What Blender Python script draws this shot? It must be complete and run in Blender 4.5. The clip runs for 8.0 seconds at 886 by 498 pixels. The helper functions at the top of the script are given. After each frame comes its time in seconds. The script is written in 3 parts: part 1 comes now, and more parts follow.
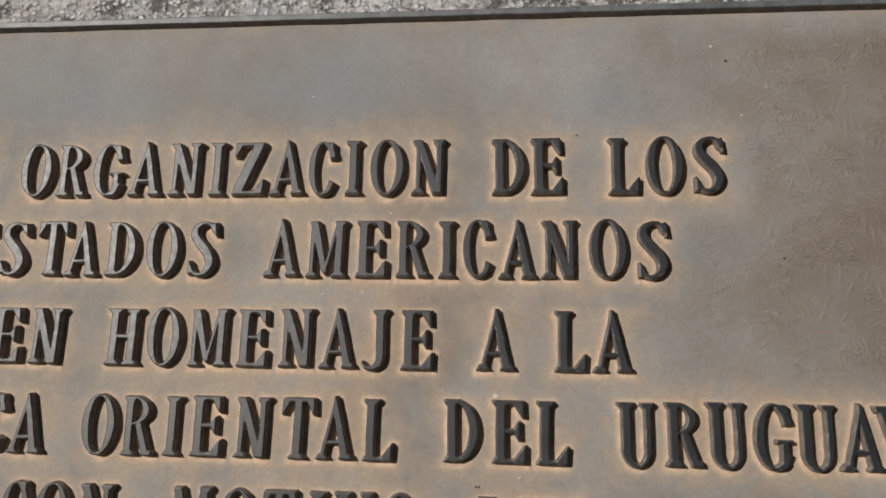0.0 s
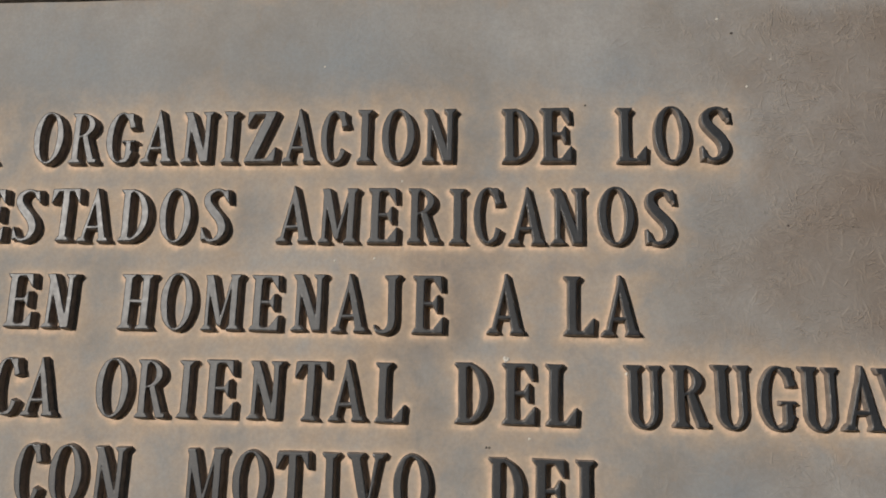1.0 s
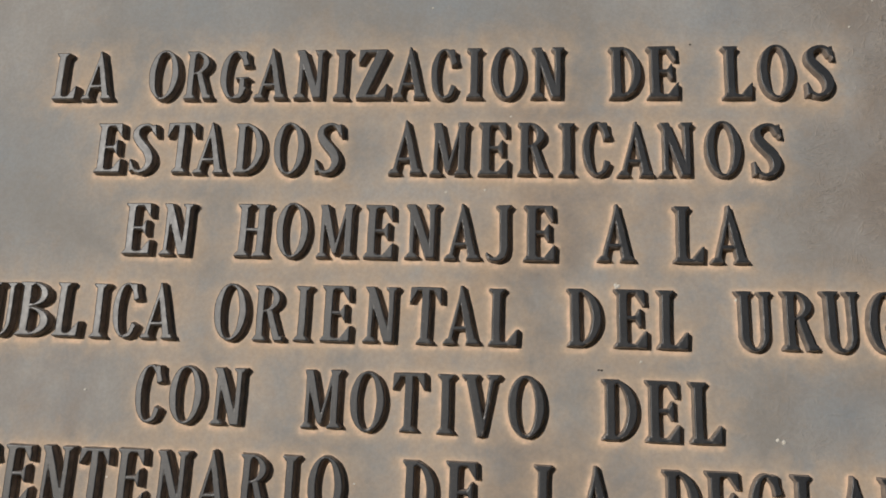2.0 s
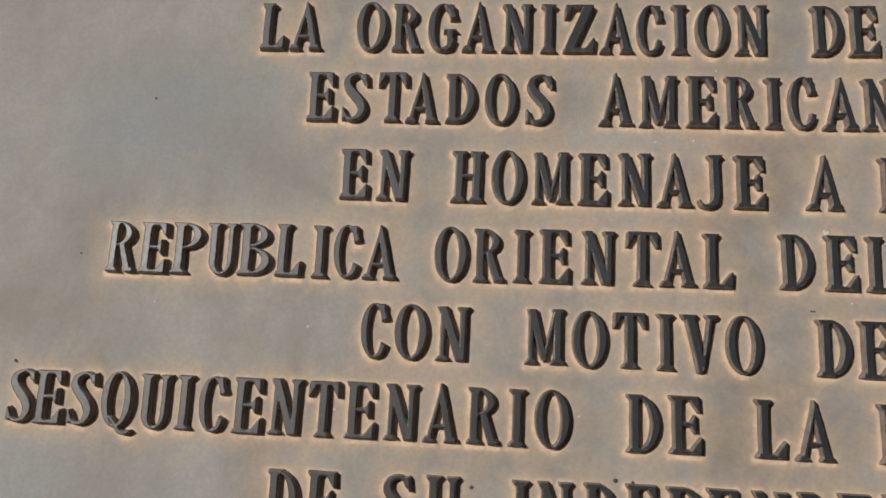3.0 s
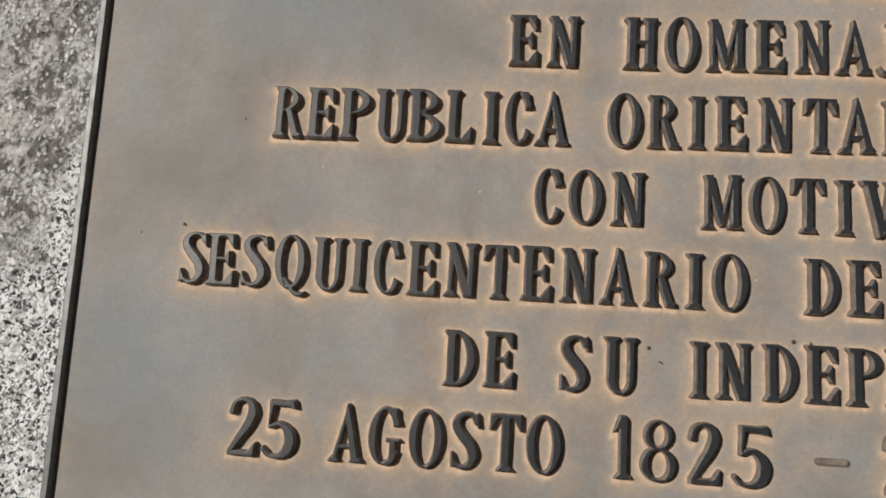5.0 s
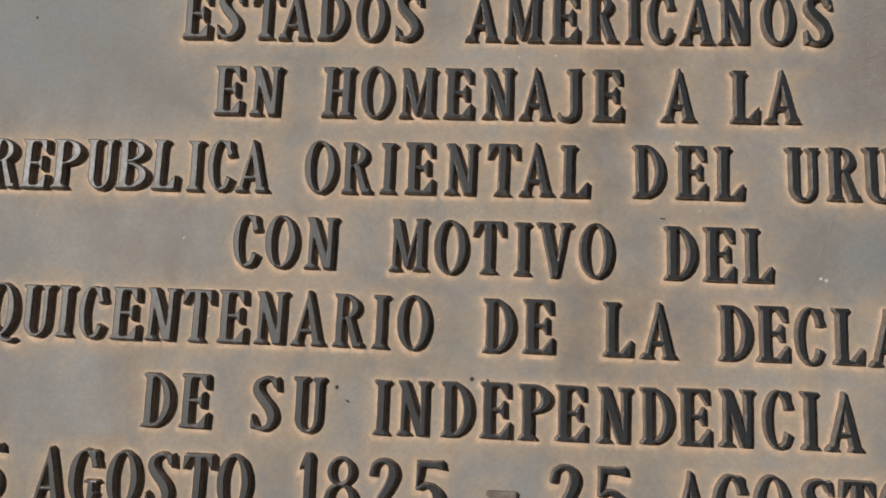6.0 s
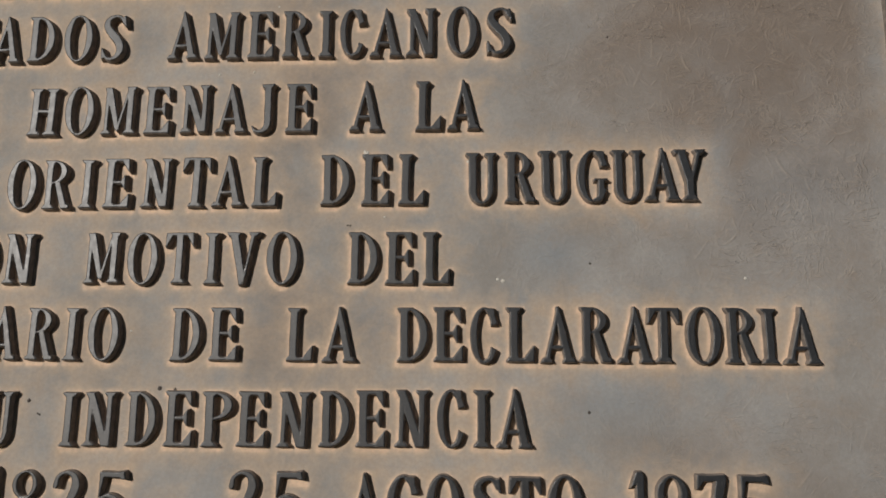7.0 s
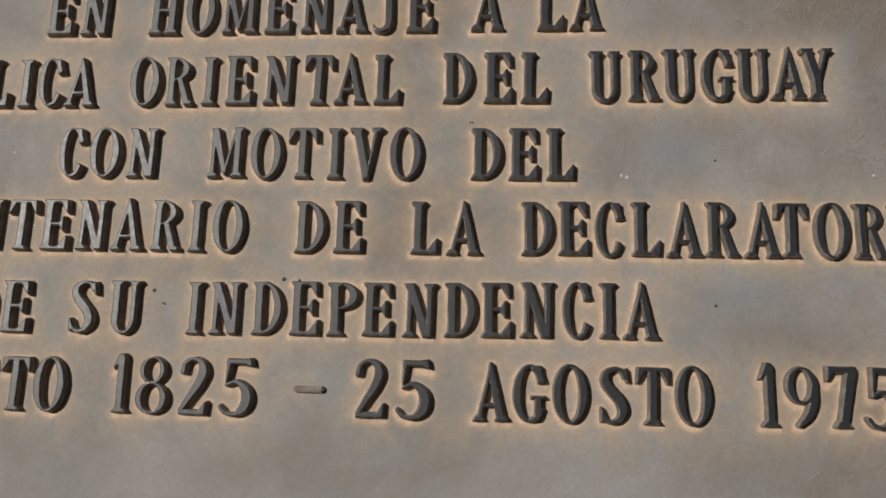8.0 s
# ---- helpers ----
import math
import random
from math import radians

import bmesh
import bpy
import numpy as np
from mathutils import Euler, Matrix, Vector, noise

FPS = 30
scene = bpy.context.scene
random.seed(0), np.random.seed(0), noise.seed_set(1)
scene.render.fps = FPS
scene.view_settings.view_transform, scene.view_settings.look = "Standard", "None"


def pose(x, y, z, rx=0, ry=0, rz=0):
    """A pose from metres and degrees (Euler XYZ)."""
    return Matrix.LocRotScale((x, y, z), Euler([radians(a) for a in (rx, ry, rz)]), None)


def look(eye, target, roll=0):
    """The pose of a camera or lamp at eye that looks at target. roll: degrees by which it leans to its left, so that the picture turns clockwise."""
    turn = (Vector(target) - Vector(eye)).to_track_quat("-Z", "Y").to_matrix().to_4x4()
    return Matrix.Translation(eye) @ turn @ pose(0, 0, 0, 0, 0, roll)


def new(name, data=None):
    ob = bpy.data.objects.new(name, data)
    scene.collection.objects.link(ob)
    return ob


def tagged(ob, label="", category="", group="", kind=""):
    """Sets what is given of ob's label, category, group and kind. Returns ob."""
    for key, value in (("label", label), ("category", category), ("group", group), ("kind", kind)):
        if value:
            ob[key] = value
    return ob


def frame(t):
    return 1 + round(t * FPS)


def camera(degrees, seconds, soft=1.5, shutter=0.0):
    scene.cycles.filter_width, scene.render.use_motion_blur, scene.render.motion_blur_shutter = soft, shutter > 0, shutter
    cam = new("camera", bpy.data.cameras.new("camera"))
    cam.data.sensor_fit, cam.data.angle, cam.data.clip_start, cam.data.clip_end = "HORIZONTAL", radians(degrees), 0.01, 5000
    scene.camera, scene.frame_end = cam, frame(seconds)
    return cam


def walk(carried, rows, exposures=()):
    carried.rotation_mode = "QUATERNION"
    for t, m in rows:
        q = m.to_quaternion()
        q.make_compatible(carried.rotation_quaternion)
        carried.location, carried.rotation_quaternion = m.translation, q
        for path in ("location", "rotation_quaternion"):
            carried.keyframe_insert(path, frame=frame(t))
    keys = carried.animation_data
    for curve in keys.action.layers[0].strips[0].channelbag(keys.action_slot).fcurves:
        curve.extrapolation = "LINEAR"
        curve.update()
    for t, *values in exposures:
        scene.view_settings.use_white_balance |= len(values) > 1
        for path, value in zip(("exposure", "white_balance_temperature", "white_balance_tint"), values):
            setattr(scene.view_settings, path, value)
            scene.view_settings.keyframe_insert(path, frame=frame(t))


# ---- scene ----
# All heights below are taken from the foot of the third line of writing, which stands at Z0 above the ground.
Z0 = 1.45
cam = camera(58.0, 8.0, soft=1.7)
ROWS = [
    (0.0, 0.3464, -0.4727, -0.0297, 12.50, -1.23, 6.75),
    (0.5, 0.3455, -0.4752, -0.0381, 12.37, -1.25, 6.37),
    (1.0, 0.3336, -0.4783, -0.0486, 12.15, -1.30, 5.88),
    (1.2, 0.3245, -0.4797, -0.0533, 12.05, -1.32, 5.72),
    (2.3, 0.2310, -0.5023, -0.1109, 12.83, -2.21, 6.16),
    (2.5, 0.1980, -0.5145, -0.1117, 11.69, -2.17, 5.43),
    (3.0, 0.1225, -0.5191, -0.1365, 11.60, -2.55, 4.78),
    (3.5, 0.0543, -0.5199, -0.1648, 11.40, -3.10, 4.91),
    (4.0, 0.0030, -0.5200, -0.1853, 10.01, -3.59, 5.80),
    (4.2, -0.0143, -0.5154, -0.2068, 10.86, -3.50, 5.47),
    (5.3, 0.0516, -0.5200, -0.1913, 7.46, -3.24, 4.67),
    (5.5, 0.0999, -0.5207, -0.1854, 8.03, -3.01, 5.06),
    (6.0, 0.2080, -0.5277, -0.1641, 8.24, -2.10, 4.25),
    (6.5, 0.3387, -0.5215, -0.1700, 10.06, -1.54, 5.50),
    (7.0, 0.4123, -0.5201, -0.1852, 11.39, -0.48, 4.02),
    (7.5, 0.4125, -0.5152, -0.2168, 11.62, -0.18, 3.90),
    (8.0, 0.3394, -0.5156, -0.2503, 10.83, -1.49, 4.76),
]
walk(cam, [(t, pose(x, y, Z0 + z, 90 + pitch, roll, yaw)) for t, x, y, z, pitch, roll, yaw in ROWS],
     [(0.0, -0.14), (1.0, -0.12), (2.5, -0.07), (4.2, -0.03), (5.5, -0.10), (6.5, -0.20), (7.5, -0.26), (8.0, -0.22)])

# ---- light: a low clear sun from the upper left, and the sky ----
TO_SUN = Vector((-0.62, -1.0, 0.26)).normalized()
world = bpy.data.worlds.new("sky")
scene.world = world
world.use_nodes = True
sky = world.node_tree.nodes.new("ShaderNodeTexSky")
sky.sky_type, sky.sun_disc = "NISHITA", False
sky.sun_elevation = math.asin(TO_SUN.z)
sky.sun_rotation = math.atan2(TO_SUN.x, TO_SUN.y)
world.node_tree.nodes["Background"].inputs["Strength"].default_value = 0.045
world.node_tree.links.new(sky.outputs[0], world.node_tree.nodes["Background"].inputs["Color"])
sun = new("sun", bpy.data.lights.new("sun", "SUN"))
sun.data.energy, sun.data.angle, sun.data.color = 3.24, radians(0.53), (1.0, 0.95, 0.89)
sun.matrix_world = look(TO_SUN * 20, (0, 0, 0))


# ---- materials ----
class Nodes:
    """A short way to write node materials."""

    def __init__(self, name):
        self.mat = bpy.data.materials.new(name)
        self.mat.use_nodes = True
        self.tree = self.mat.node_tree
        self.bsdf = self.tree.nodes["Principled BSDF"]
        self.co = self.tree.nodes.new("ShaderNodeTexCoord").outputs["Object"]

    def put(self, socket, value):
        if isinstance(value, bpy.types.NodeSocket):
            self.tree.links.new(value, socket)
        else:
            socket.default_value = value

    def node(self, kind, out=0, props=(), **inputs):
        n = self.tree.nodes.new(kind)
        for key, value in props:
            setattr(n, key, value)
        for key, value in inputs.items():
            self.put(n.inputs[int(key[1:]) if key[0] == "i" and key[1:].isdigit() else key], value)
        return n.outputs[out]

    def noise(self, scale, detail=4.0, rough=0.55, distortion=0.0, co=None):
        return self.node("ShaderNodeTexNoise", Vector=co or self.co, Scale=scale, Detail=detail, Roughness=rough, Distortion=distortion)

    def math(self, op, a, b=0.0, c=0.0):
        return self.node("ShaderNodeMath", props=[("operation", op)], i0=a, i1=b, i2=c)

    def ramp(self, value, low, high, to0=0.0, to1=1.0):
        return self.node("ShaderNodeMapRange", i0=value, i1=low, i2=high, i3=to0, i4=to1)

    def mix(self, t, a, b, blend="MIX"):
        n = self.tree.nodes.new("ShaderNodeMix")
        n.data_type, n.blend_type = "RGBA", blend
        self.put(n.inputs[0], t)
        self.put(n.inputs[6], (*a, 1) if isinstance(a, tuple) else a)
        self.put(n.inputs[7], (*b, 1) if isinstance(b, tuple) else b)
        return n.outputs[2]

    def attr(self, name):
        return self.node("ShaderNodeAttribute", out=2, props=[("attribute_name", name)])

    def stretched(self, sx, sy, sz, turn=0.0):
        return self.node("ShaderNodeMapping", Vector=self.co, Scale=(sx, sy, sz), Rotation=(0, turn, 0))

    def bump(self, height, distance, strength=1.0, normal=None):
        n = self.tree.nodes.new("ShaderNodeBump")
        n.inputs["Distance"].default_value, n.inputs["Strength"].default_value = distance, strength
        self.put(n.inputs["Height"], height)
        if normal:
            self.put(n.inputs["Normal"], normal)
        return n.outputs[0]

    def done(self, color, rough, metal=0.0, normal=None, specular=0.5):
        for key, value in (("Base Color", (*color, 1) if isinstance(color, tuple) else color), ("Roughness", rough),
                           ("Metallic", metal), ("Specular IOR Level", specular), ("Normal", normal)):
            if value is not None:
                self.put(self.bsdf.inputs[key], value)
        return self.mat


def plate_bronze():
    n = Nodes("weathered_bronze")
    halo = n.attr("residue")
    cloud, fine = n.noise(9, 5, 0.6), n.noise(420, 3, 0.6)
    blotch = n.noise(34, 4, 0.6, 0.6)
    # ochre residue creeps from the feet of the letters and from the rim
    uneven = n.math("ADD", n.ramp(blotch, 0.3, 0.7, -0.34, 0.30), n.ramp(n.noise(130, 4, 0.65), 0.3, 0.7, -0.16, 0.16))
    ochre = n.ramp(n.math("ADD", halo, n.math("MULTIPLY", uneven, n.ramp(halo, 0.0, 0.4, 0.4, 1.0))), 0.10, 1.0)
    base = n.mix(n.ramp(cloud, 0.38, 0.62), (0.270, 0.257, 0.241), (0.358, 0.351, 0.341))
    base = n.mix(n.ramp(n.noise(15, 4, 0.6, 0.3), 0.50, 0.72, 0, 0.6), base, (0.280, 0.298, 0.312))
    base = n.mix(n.ramp(n.noise(6, 4, 0.6, 0.5), 0.55, 0.72, 0, 0.55), base, (0.205, 0.160, 0.130))
    base = n.mix(n.math("MULTIPLY", n.attr("bloom"), n.ramp(blotch, 0.3, 0.65, 0.2, 0.9)), base, (0.262, 0.296, 0.325))
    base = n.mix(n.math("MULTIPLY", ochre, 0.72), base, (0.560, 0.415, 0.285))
    # tight pale ring at the letters' feet: residue plus painted light of sunlit edges
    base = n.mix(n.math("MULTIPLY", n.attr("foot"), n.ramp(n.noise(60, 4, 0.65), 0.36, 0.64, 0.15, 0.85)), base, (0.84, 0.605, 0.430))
    base = n.mix(n.ramp(n.noise(55, 4, 0.65), 0.60, 0.76, 0, 0.22), base, (0.42, 0.29, 0.19))
    base = n.mix(n.ramp(fine, 0.35, 0.65, 0.0, 0.18), base, (0.18, 0.15, 0.125))
    # brown patina, deepened by light falloff painted towards the right
    base = n.mix(n.ramp(n.math("ADD", n.attr("patina_falloff"), n.ramp(blotch, 0.3, 0.7, -0.18, 0.18)), 0.05, 1.0, 0, 0.66), base, (0.170, 0.126, 0.096))
    base = n.mix(n.math("MULTIPLY", n.attr("stain"), 0.85), base, (0.11, 0.07, 0.055))
    # scratches and wrinkles of the cast: short bowed strokes at every slant, in patches
    axes = n.tree.nodes.new("ShaderNodeSeparateXYZ")
    n.put(axes.inputs[0], n.co)
    lines = None
    for k, (scale, long, wide) in enumerate(((42, 0.0105, 0.0010), (52, 0.0085, 0.0009), (64, 0.0068, 0.0008), (80, 0.0052, 0.0006), (105, 0.0040, 0.0005))):
        flat = n.node("ShaderNodeCombineXYZ", i0=n.math("ADD", axes.outputs[0], 1.37 * k), i1=axes.outputs[2])
        cell = n.tree.nodes.new("ShaderNodeTexVoronoi")
        cell.voronoi_dimensions = "2D"
        n.put(cell.inputs["Vector"], flat)
        cell.inputs["Scale"].default_value = scale
        away = n.node("ShaderNodeVectorMath", props=[("operation", "SUBTRACT")], i0=flat, i1=cell.outputs["Position"])
        chance = n.tree.nodes.new("ShaderNodeSeparateColor")
        n.put(chance.inputs[0], cell.outputs["Color"])
        turned = n.tree.nodes.new("ShaderNodeVectorRotate")
        turned.rotation_type = "Z_AXIS"
        n.put(turned.inputs["Vector"], away)
        n.put(turned.inputs["Angle"], n.math("MULTIPLY", chance.outputs[0], 6.28))
        along = n.tree.nodes.new("ShaderNodeSeparateXYZ")
        n.put(along.inputs[0], turned.outputs[0])
        u, v = along.outputs[0], along.outputs[1]
        bow = n.math("MULTIPLY", n.math("MULTIPLY", u, u), n.ramp(chance.outputs[1], 0, 1, -26, 26))
        line = n.ramp(n.math("ABSOLUTE", n.math("SUBTRACT", v, bow)), 0.0, wide * 1.4, 1.0, 0.0)
        line = n.math("MULTIPLY", line, n.ramp(n.math("ABSOLUTE", u), long * 0.4, long, 1.0, 0.0))
        patch = n.ramp(n.noise(22 + 6 * k, 2, 0.5, 0.0, n.stretched(1, 1, 1, 0.4 * k + 0.3)), 0.45, 0.63)
        patch = n.math("MAXIMUM", patch, n.math("MULTIPLY", n.attr("patina_falloff"), 0.6))
        line = n.math("MULTIPLY", line, n.math("MULTIPLY", patch, n.ramp(chance.outputs[2], 0.1, 0.8)))
        lines = line if lines is None else n.math("MAXIMUM", lines, line)
    # a net of fine creases, like worn leather, where the plate is bare
    for k, (sx, sz, turn, scale) in enumerate(((1.0, 2.2, 0.5, 42), (1.7, 1.0, -0.3, 54), (1.0, 2.6, -0.9, 64))):
        field = n.noise(scale, 3, 0.6, 0.5, n.stretched(sx, 1, sz, turn))
        crease = n.ramp(n.math("ABSOLUTE", n.math("SUBTRACT", field, 0.5)), 0.0, 0.034, 1.0, 0.0)
        crease = n.math("MULTIPLY", crease, n.ramp(n.noise(19 + 7 * k, 3, 0.6, 0.0, n.stretched(1, 1, 1, k + 0.7)), 0.46, 0.62))
        lines = n.math("MAXIMUM", n.math("MULTIPLY", lines, 0.85), n.math("MULTIPLY", crease, 0.6))
    lines = n.math("MULTIPLY", lines, n.ramp(n.attr("patina_falloff"), 0.0, 0.6, 0.5, 2.3))
    base = n.mix(n.math("MULTIPLY", lines, 0.13), base, (0.54, 0.46, 0.37))
    relief = n.bump(n.noise(60, 5, 0.6), 0.0016, 0.35)
    relief = n.bump(n.noise(190, 6, 0.68), 0.0007, 0.5, relief)
    relief = n.bump(n.math("MULTIPLY", lines, n.ramp(n.noise(260, 3, 0.6), 0.3, 0.7, 0.3, 1.0)), 0.00050, 0.8, relief)
    relief = n.bump(n.noise(1300, 2, 0.5), 0.0001, 0.35, relief)
    return n.done(base, n.ramp(cloud, 0.3, 0.7, 0.58, 0.68), 0.0, relief, 0.13)


def letter_bronze():
    n = Nodes("dark_bronze")
    worn = n.ramp(n.noise(140, 5, 0.65), 0.5, 0.75, 0, 0.6)
    base = n.mix(worn, (0.022, 0.024, 0.028), (0.046, 0.047, 0.050))
    base = n.mix(n.ramp(n.noise(700, 2), 0.6, 0.75, 0, 0.5), base, (0.11, 0.105, 0.10))
    relief = n.bump(n.noise(350, 4, 0.6), 0.0002, 0.35)
    return n.done(base, n.ramp(n.noise(230, 3), 0.3, 0.7, 0.40, 0.49), 0.0, relief, 0.62)


def letter_flank():
    n = Nodes("brown_bronze")
    base = n.mix(n.ramp(n.noise(200, 4, 0.6), 0.35, 0.65), (0.150, 0.128, 0.114), (0.260, 0.218, 0.188))
    return n.done(base, 0.62, 0.0, n.bump(n.noise(600, 3, 0.6), 0.0002, 0.5), 0.4)


def glint_edge():
    """The shoulders of the letters, with glints painted as pale patches in places."""
    n = Nodes("glint_bronze")
    base = n.mix(n.ramp(n.noise(95, 5, 0.7), 0.60, 0.70), (0.026, 0.027, 0.030), (0.27, 0.25, 0.23))
    return n.done(base, n.ramp(n.noise(300, 3), 0.3, 0.7, 0.34, 0.5), 0.0, n.bump(n.noise(500, 4, 0.65), 0.0003, 0.6), 0.6)


def rim_bronze():
    n = Nodes("grey_bronze")
    base = n.mix(n.ramp(n.noise(90, 5, 0.65), 0.4, 0.7), (0.080, 0.088, 0.093), (0.165, 0.180, 0.188))
    base = n.mix(n.ramp(n.noise(420, 3, 0.7), 0.62, 0.75, 0, 0.7), base, (0.33, 0.31, 0.28))
    return n.done(base, n.ramp(n.noise(120, 3), 0.3, 0.7, 0.44, 0.54), 0.0, n.bump(n.noise(300, 4, 0.65), 0.0003, 0.4), 0.95)


def granite():
    n = Nodes("granite")
    wob = n.node("ShaderNodeMix", out=1, props=[("data_type", "VECTOR")], i0=0.0050, i4=n.co, i5=n.node("ShaderNodeTexNoise", out=1, Vector=n.co, Scale=210.0))
    cell = n.node("ShaderNodeTexVoronoi", out=1, Vector=wob, Scale=470.0)
    pick = n.node("ShaderNodeSeparateColor", out=0, i0=cell)
    pick2 = n.node("ShaderNodeSeparateColor", out=1, i0=cell)
    clump = n.ramp(n.noise(150, 3, 0.6), 0.3, 0.7, -0.13, 0.13)
    pick = n.math("ADD", pick, clump)
    grey = n.mix(n.ramp(pick2, 0.0, 1.0), (0.50, 0.505, 0.52), (0.80, 0.81, 0.83))
    fresh = n.mix(n.ramp(pick, 0.55, 0.60), grey, (0.92, 0.93, 0.95))
    fresh = n.mix(n.ramp(pick, 0.235, 0.17), fresh, (0.035, 0.037, 0.040))
    fresh = n.mix(n.ramp(n.math("ABSOLUTE", n.math("SUBTRACT", pick, 0.33)), 0.065, 0.045), fresh, (0.20, 0.195, 0.19))
    # weathered skin: brown grime over the grains, thin beside the plaque and lower down
    skin = n.math("ADD", n.attr("grime"), n.ramp(n.noise(26, 5, 0.65, 0.4), 0.3, 0.7, -0.45, 0.45))
    skin = n.ramp(skin, 0.32, 0.72)
    # pale pebbly grains stand out of a pinkish-brown ground with dark gaps between them
    grain = n.tree.nodes.new("ShaderNodeTexVoronoi")
    n.put(grain.inputs["Vector"], wob)
    grain.inputs["Scale"].default_value = 225.0
    lot = n.tree.nodes.new("ShaderNodeSeparateColor")
    n.put(lot.inputs[0], grain.outputs["Color"])
    knob = n.ramp(grain.outputs["Distance"], 0.62, 0.28)
    here = n.ramp(n.math("ADD", lot.outputs[0], n.ramp(n.noise(48, 4, 0.6), 0.38, 0.62, -0.34, 0.40)), 0.50, 0.56)
    pebble = n.math("MULTIPLY", knob, here)
    brown = n.mix(n.ramp(n.noise(60, 5, 0.7), 0.35, 0.68), (0.39, 0.368, 0.362), (0.82, 0.790, 0.780))
    brown = n.mix(n.ramp(n.noise(19, 4, 0.6, 0.5), 0.47, 0.62, 0, 0.75), brown, (0.60, 0.62, 0.65))
    # dark patches and gaps put the shade of the stone's hollows into the colour
    brown = n.mix(n.ramp(n.noise(31, 5, 0.7, 0.4), 0.51, 0.57, 0, 0.92), brown, (0.075, 0.066, 0.062))
    brown = n.mix(n.math("MULTIPLY", n.ramp(grain.outputs["Distance"], 0.52, 0.75), n.ramp(n.noise(90, 3), 0.4, 0.6, 0.1, 0.9)), brown, (0.10, 0.090, 0.084))
    brown = n.mix(pebble, brown, n.mix(lot.outputs[1], (0.70, 0.69, 0.685), (0.96, 0.955, 0.95)))
    base = n.mix(n.math("MULTIPLY", skin, 0.92), fresh, brown)
    relief = n.bump(n.noise(60, 6, 0.72), 0.007, 1.0)
    relief = n.bump(n.math("MULTIPLY", pebble, skin), 0.0022, 1.0, relief)
    relief = n.bump(pick, 0.0012, 0.9, relief)
    return n.done(base, n.ramp(pick2, 0, 1, 0.4, 0.8), 0.0, relief, 0.5)


def soil():
    n = Nodes("worn_grass")
    base = n.mix(n.ramp(n.noise(1.5, 5, 0.6), 0.4, 0.62), (0.20, 0.155, 0.105), (0.075, 0.105, 0.035))
    base = n.mix(n.ramp(n.noise(60, 4, 0.7), 0.35, 0.7, 0, 0.6), base, (0.05, 0.06, 0.025))
    return n.done(base, 0.95, 0.0, n.bump(n.noise(40, 5, 0.7), 0.03, 0.8))


def plain(name, low, high, rough=0.7):
    n = Nodes(name)
    return n.done(n.mix(n.ramp(n.noise(900, 3), 0.35, 0.65), low, high), rough, 0.0, n.bump(n.noise(1500, 2), 0.0002, 0.5))


PLATE, FACE, FLANK, RIM, EDGE = plate_bronze(), letter_bronze(), letter_flank(), rim_bronze(), glint_edge()
GRANITE, SOIL = granite(), soil()
SOIL_WALL = plain("brown_plaster", (0.10, 0.085, 0.07), (0.16, 0.135, 0.11), 0.9)
PALE, DARK = plain("pale_grit", (0.5, 0.47, 0.42), (0.72, 0.69, 0.63)), plain("dark_grit", (0.04, 0.035, 0.03), (0.09, 0.07, 0.06))


def mesh_of(name, verts, faces, *materials):
    me = bpy.data.meshes.new(name)
    me.from_pydata(verts, [], faces)
    for m in materials:
        me.materials.append(m)
    me.update()
    return me


def part(name, me, parent, label="", at=(0, 0, 0)):
    ob = new(name, me)
    ob.parent = parent
    ob.location = at
    return tagged(ob, label)


# ---- the plan ----
LEFT, RIGHT, TOP, BOTTOM = -0.2900, 0.6790, 0.2358, -0.3640   # outer edges of the plaque
SLANT = -0.0125                                           # the top edge drops a little to the right, from its height at x = 0.19
RIM_W, RELIEF, CAP = 0.0058, 0.0053, 0.0360               # rim width, height of letters and rim, height of a capital
SHEET = 0.0016                                            # the plate's face
STONE = 0.0095                                            # mean face of the stone behind it

# ---- ground ----
bm = bmesh.new()
bmesh.ops.create_grid(bm, x_segments=60, y_segments=60, size=1.0)
for v in bm.verts:
    r = v.co.length
    s = 1.2 + 1500 * max(abs(v.co.x), abs(v.co.y)) ** 5
    v.co = Vector((v.co.x * s * 2, v.co.y * s * 2, 0.03 * noise.noise(v.co * 9) - 0.015 if r < 0.6 else -0.015))
me = bpy.data.meshes.new("ground")
bm.to_mesh(me), bm.free()
me.materials.append(SOIL)
tagged(new("ground", me), "bare soil with patches of worn grass", "ground", kind="structure")


# ---- an unseen plain wall, added to close the place behind the camera and darken reflections ----
bm = bmesh.new()
bmesh.ops.create_cube(bm, size=1.0, matrix=Matrix.Translation((2.9, -4.2, 1.55)) @ Matrix.Diagonal((9.2, 0.3, 3.3, 1)))
bmesh.ops.bevel(bm, geom=bm.edges[:], offset=0.02, segments=2, affect="EDGES")
me = bpy.data.meshes.new("unseen_wall")
bm.to_mesh(me), bm.free()
me.materials.append(SOIL_WALL)
tagged(new("unseen_wall", me), "unseen plain brown wall, added behind the camera to darken reflections", "wall", kind="structure")

# ---- granite block ----
def spans(*runs):
    """Values in runs of (start, end, step), joined."""
    out = []
    for a, b, step in runs:
        out += list(np.linspace(a, b, max(2, round((b - a) / step) + 1))[:-1])
    return np.array(out + [runs[-1][1]])


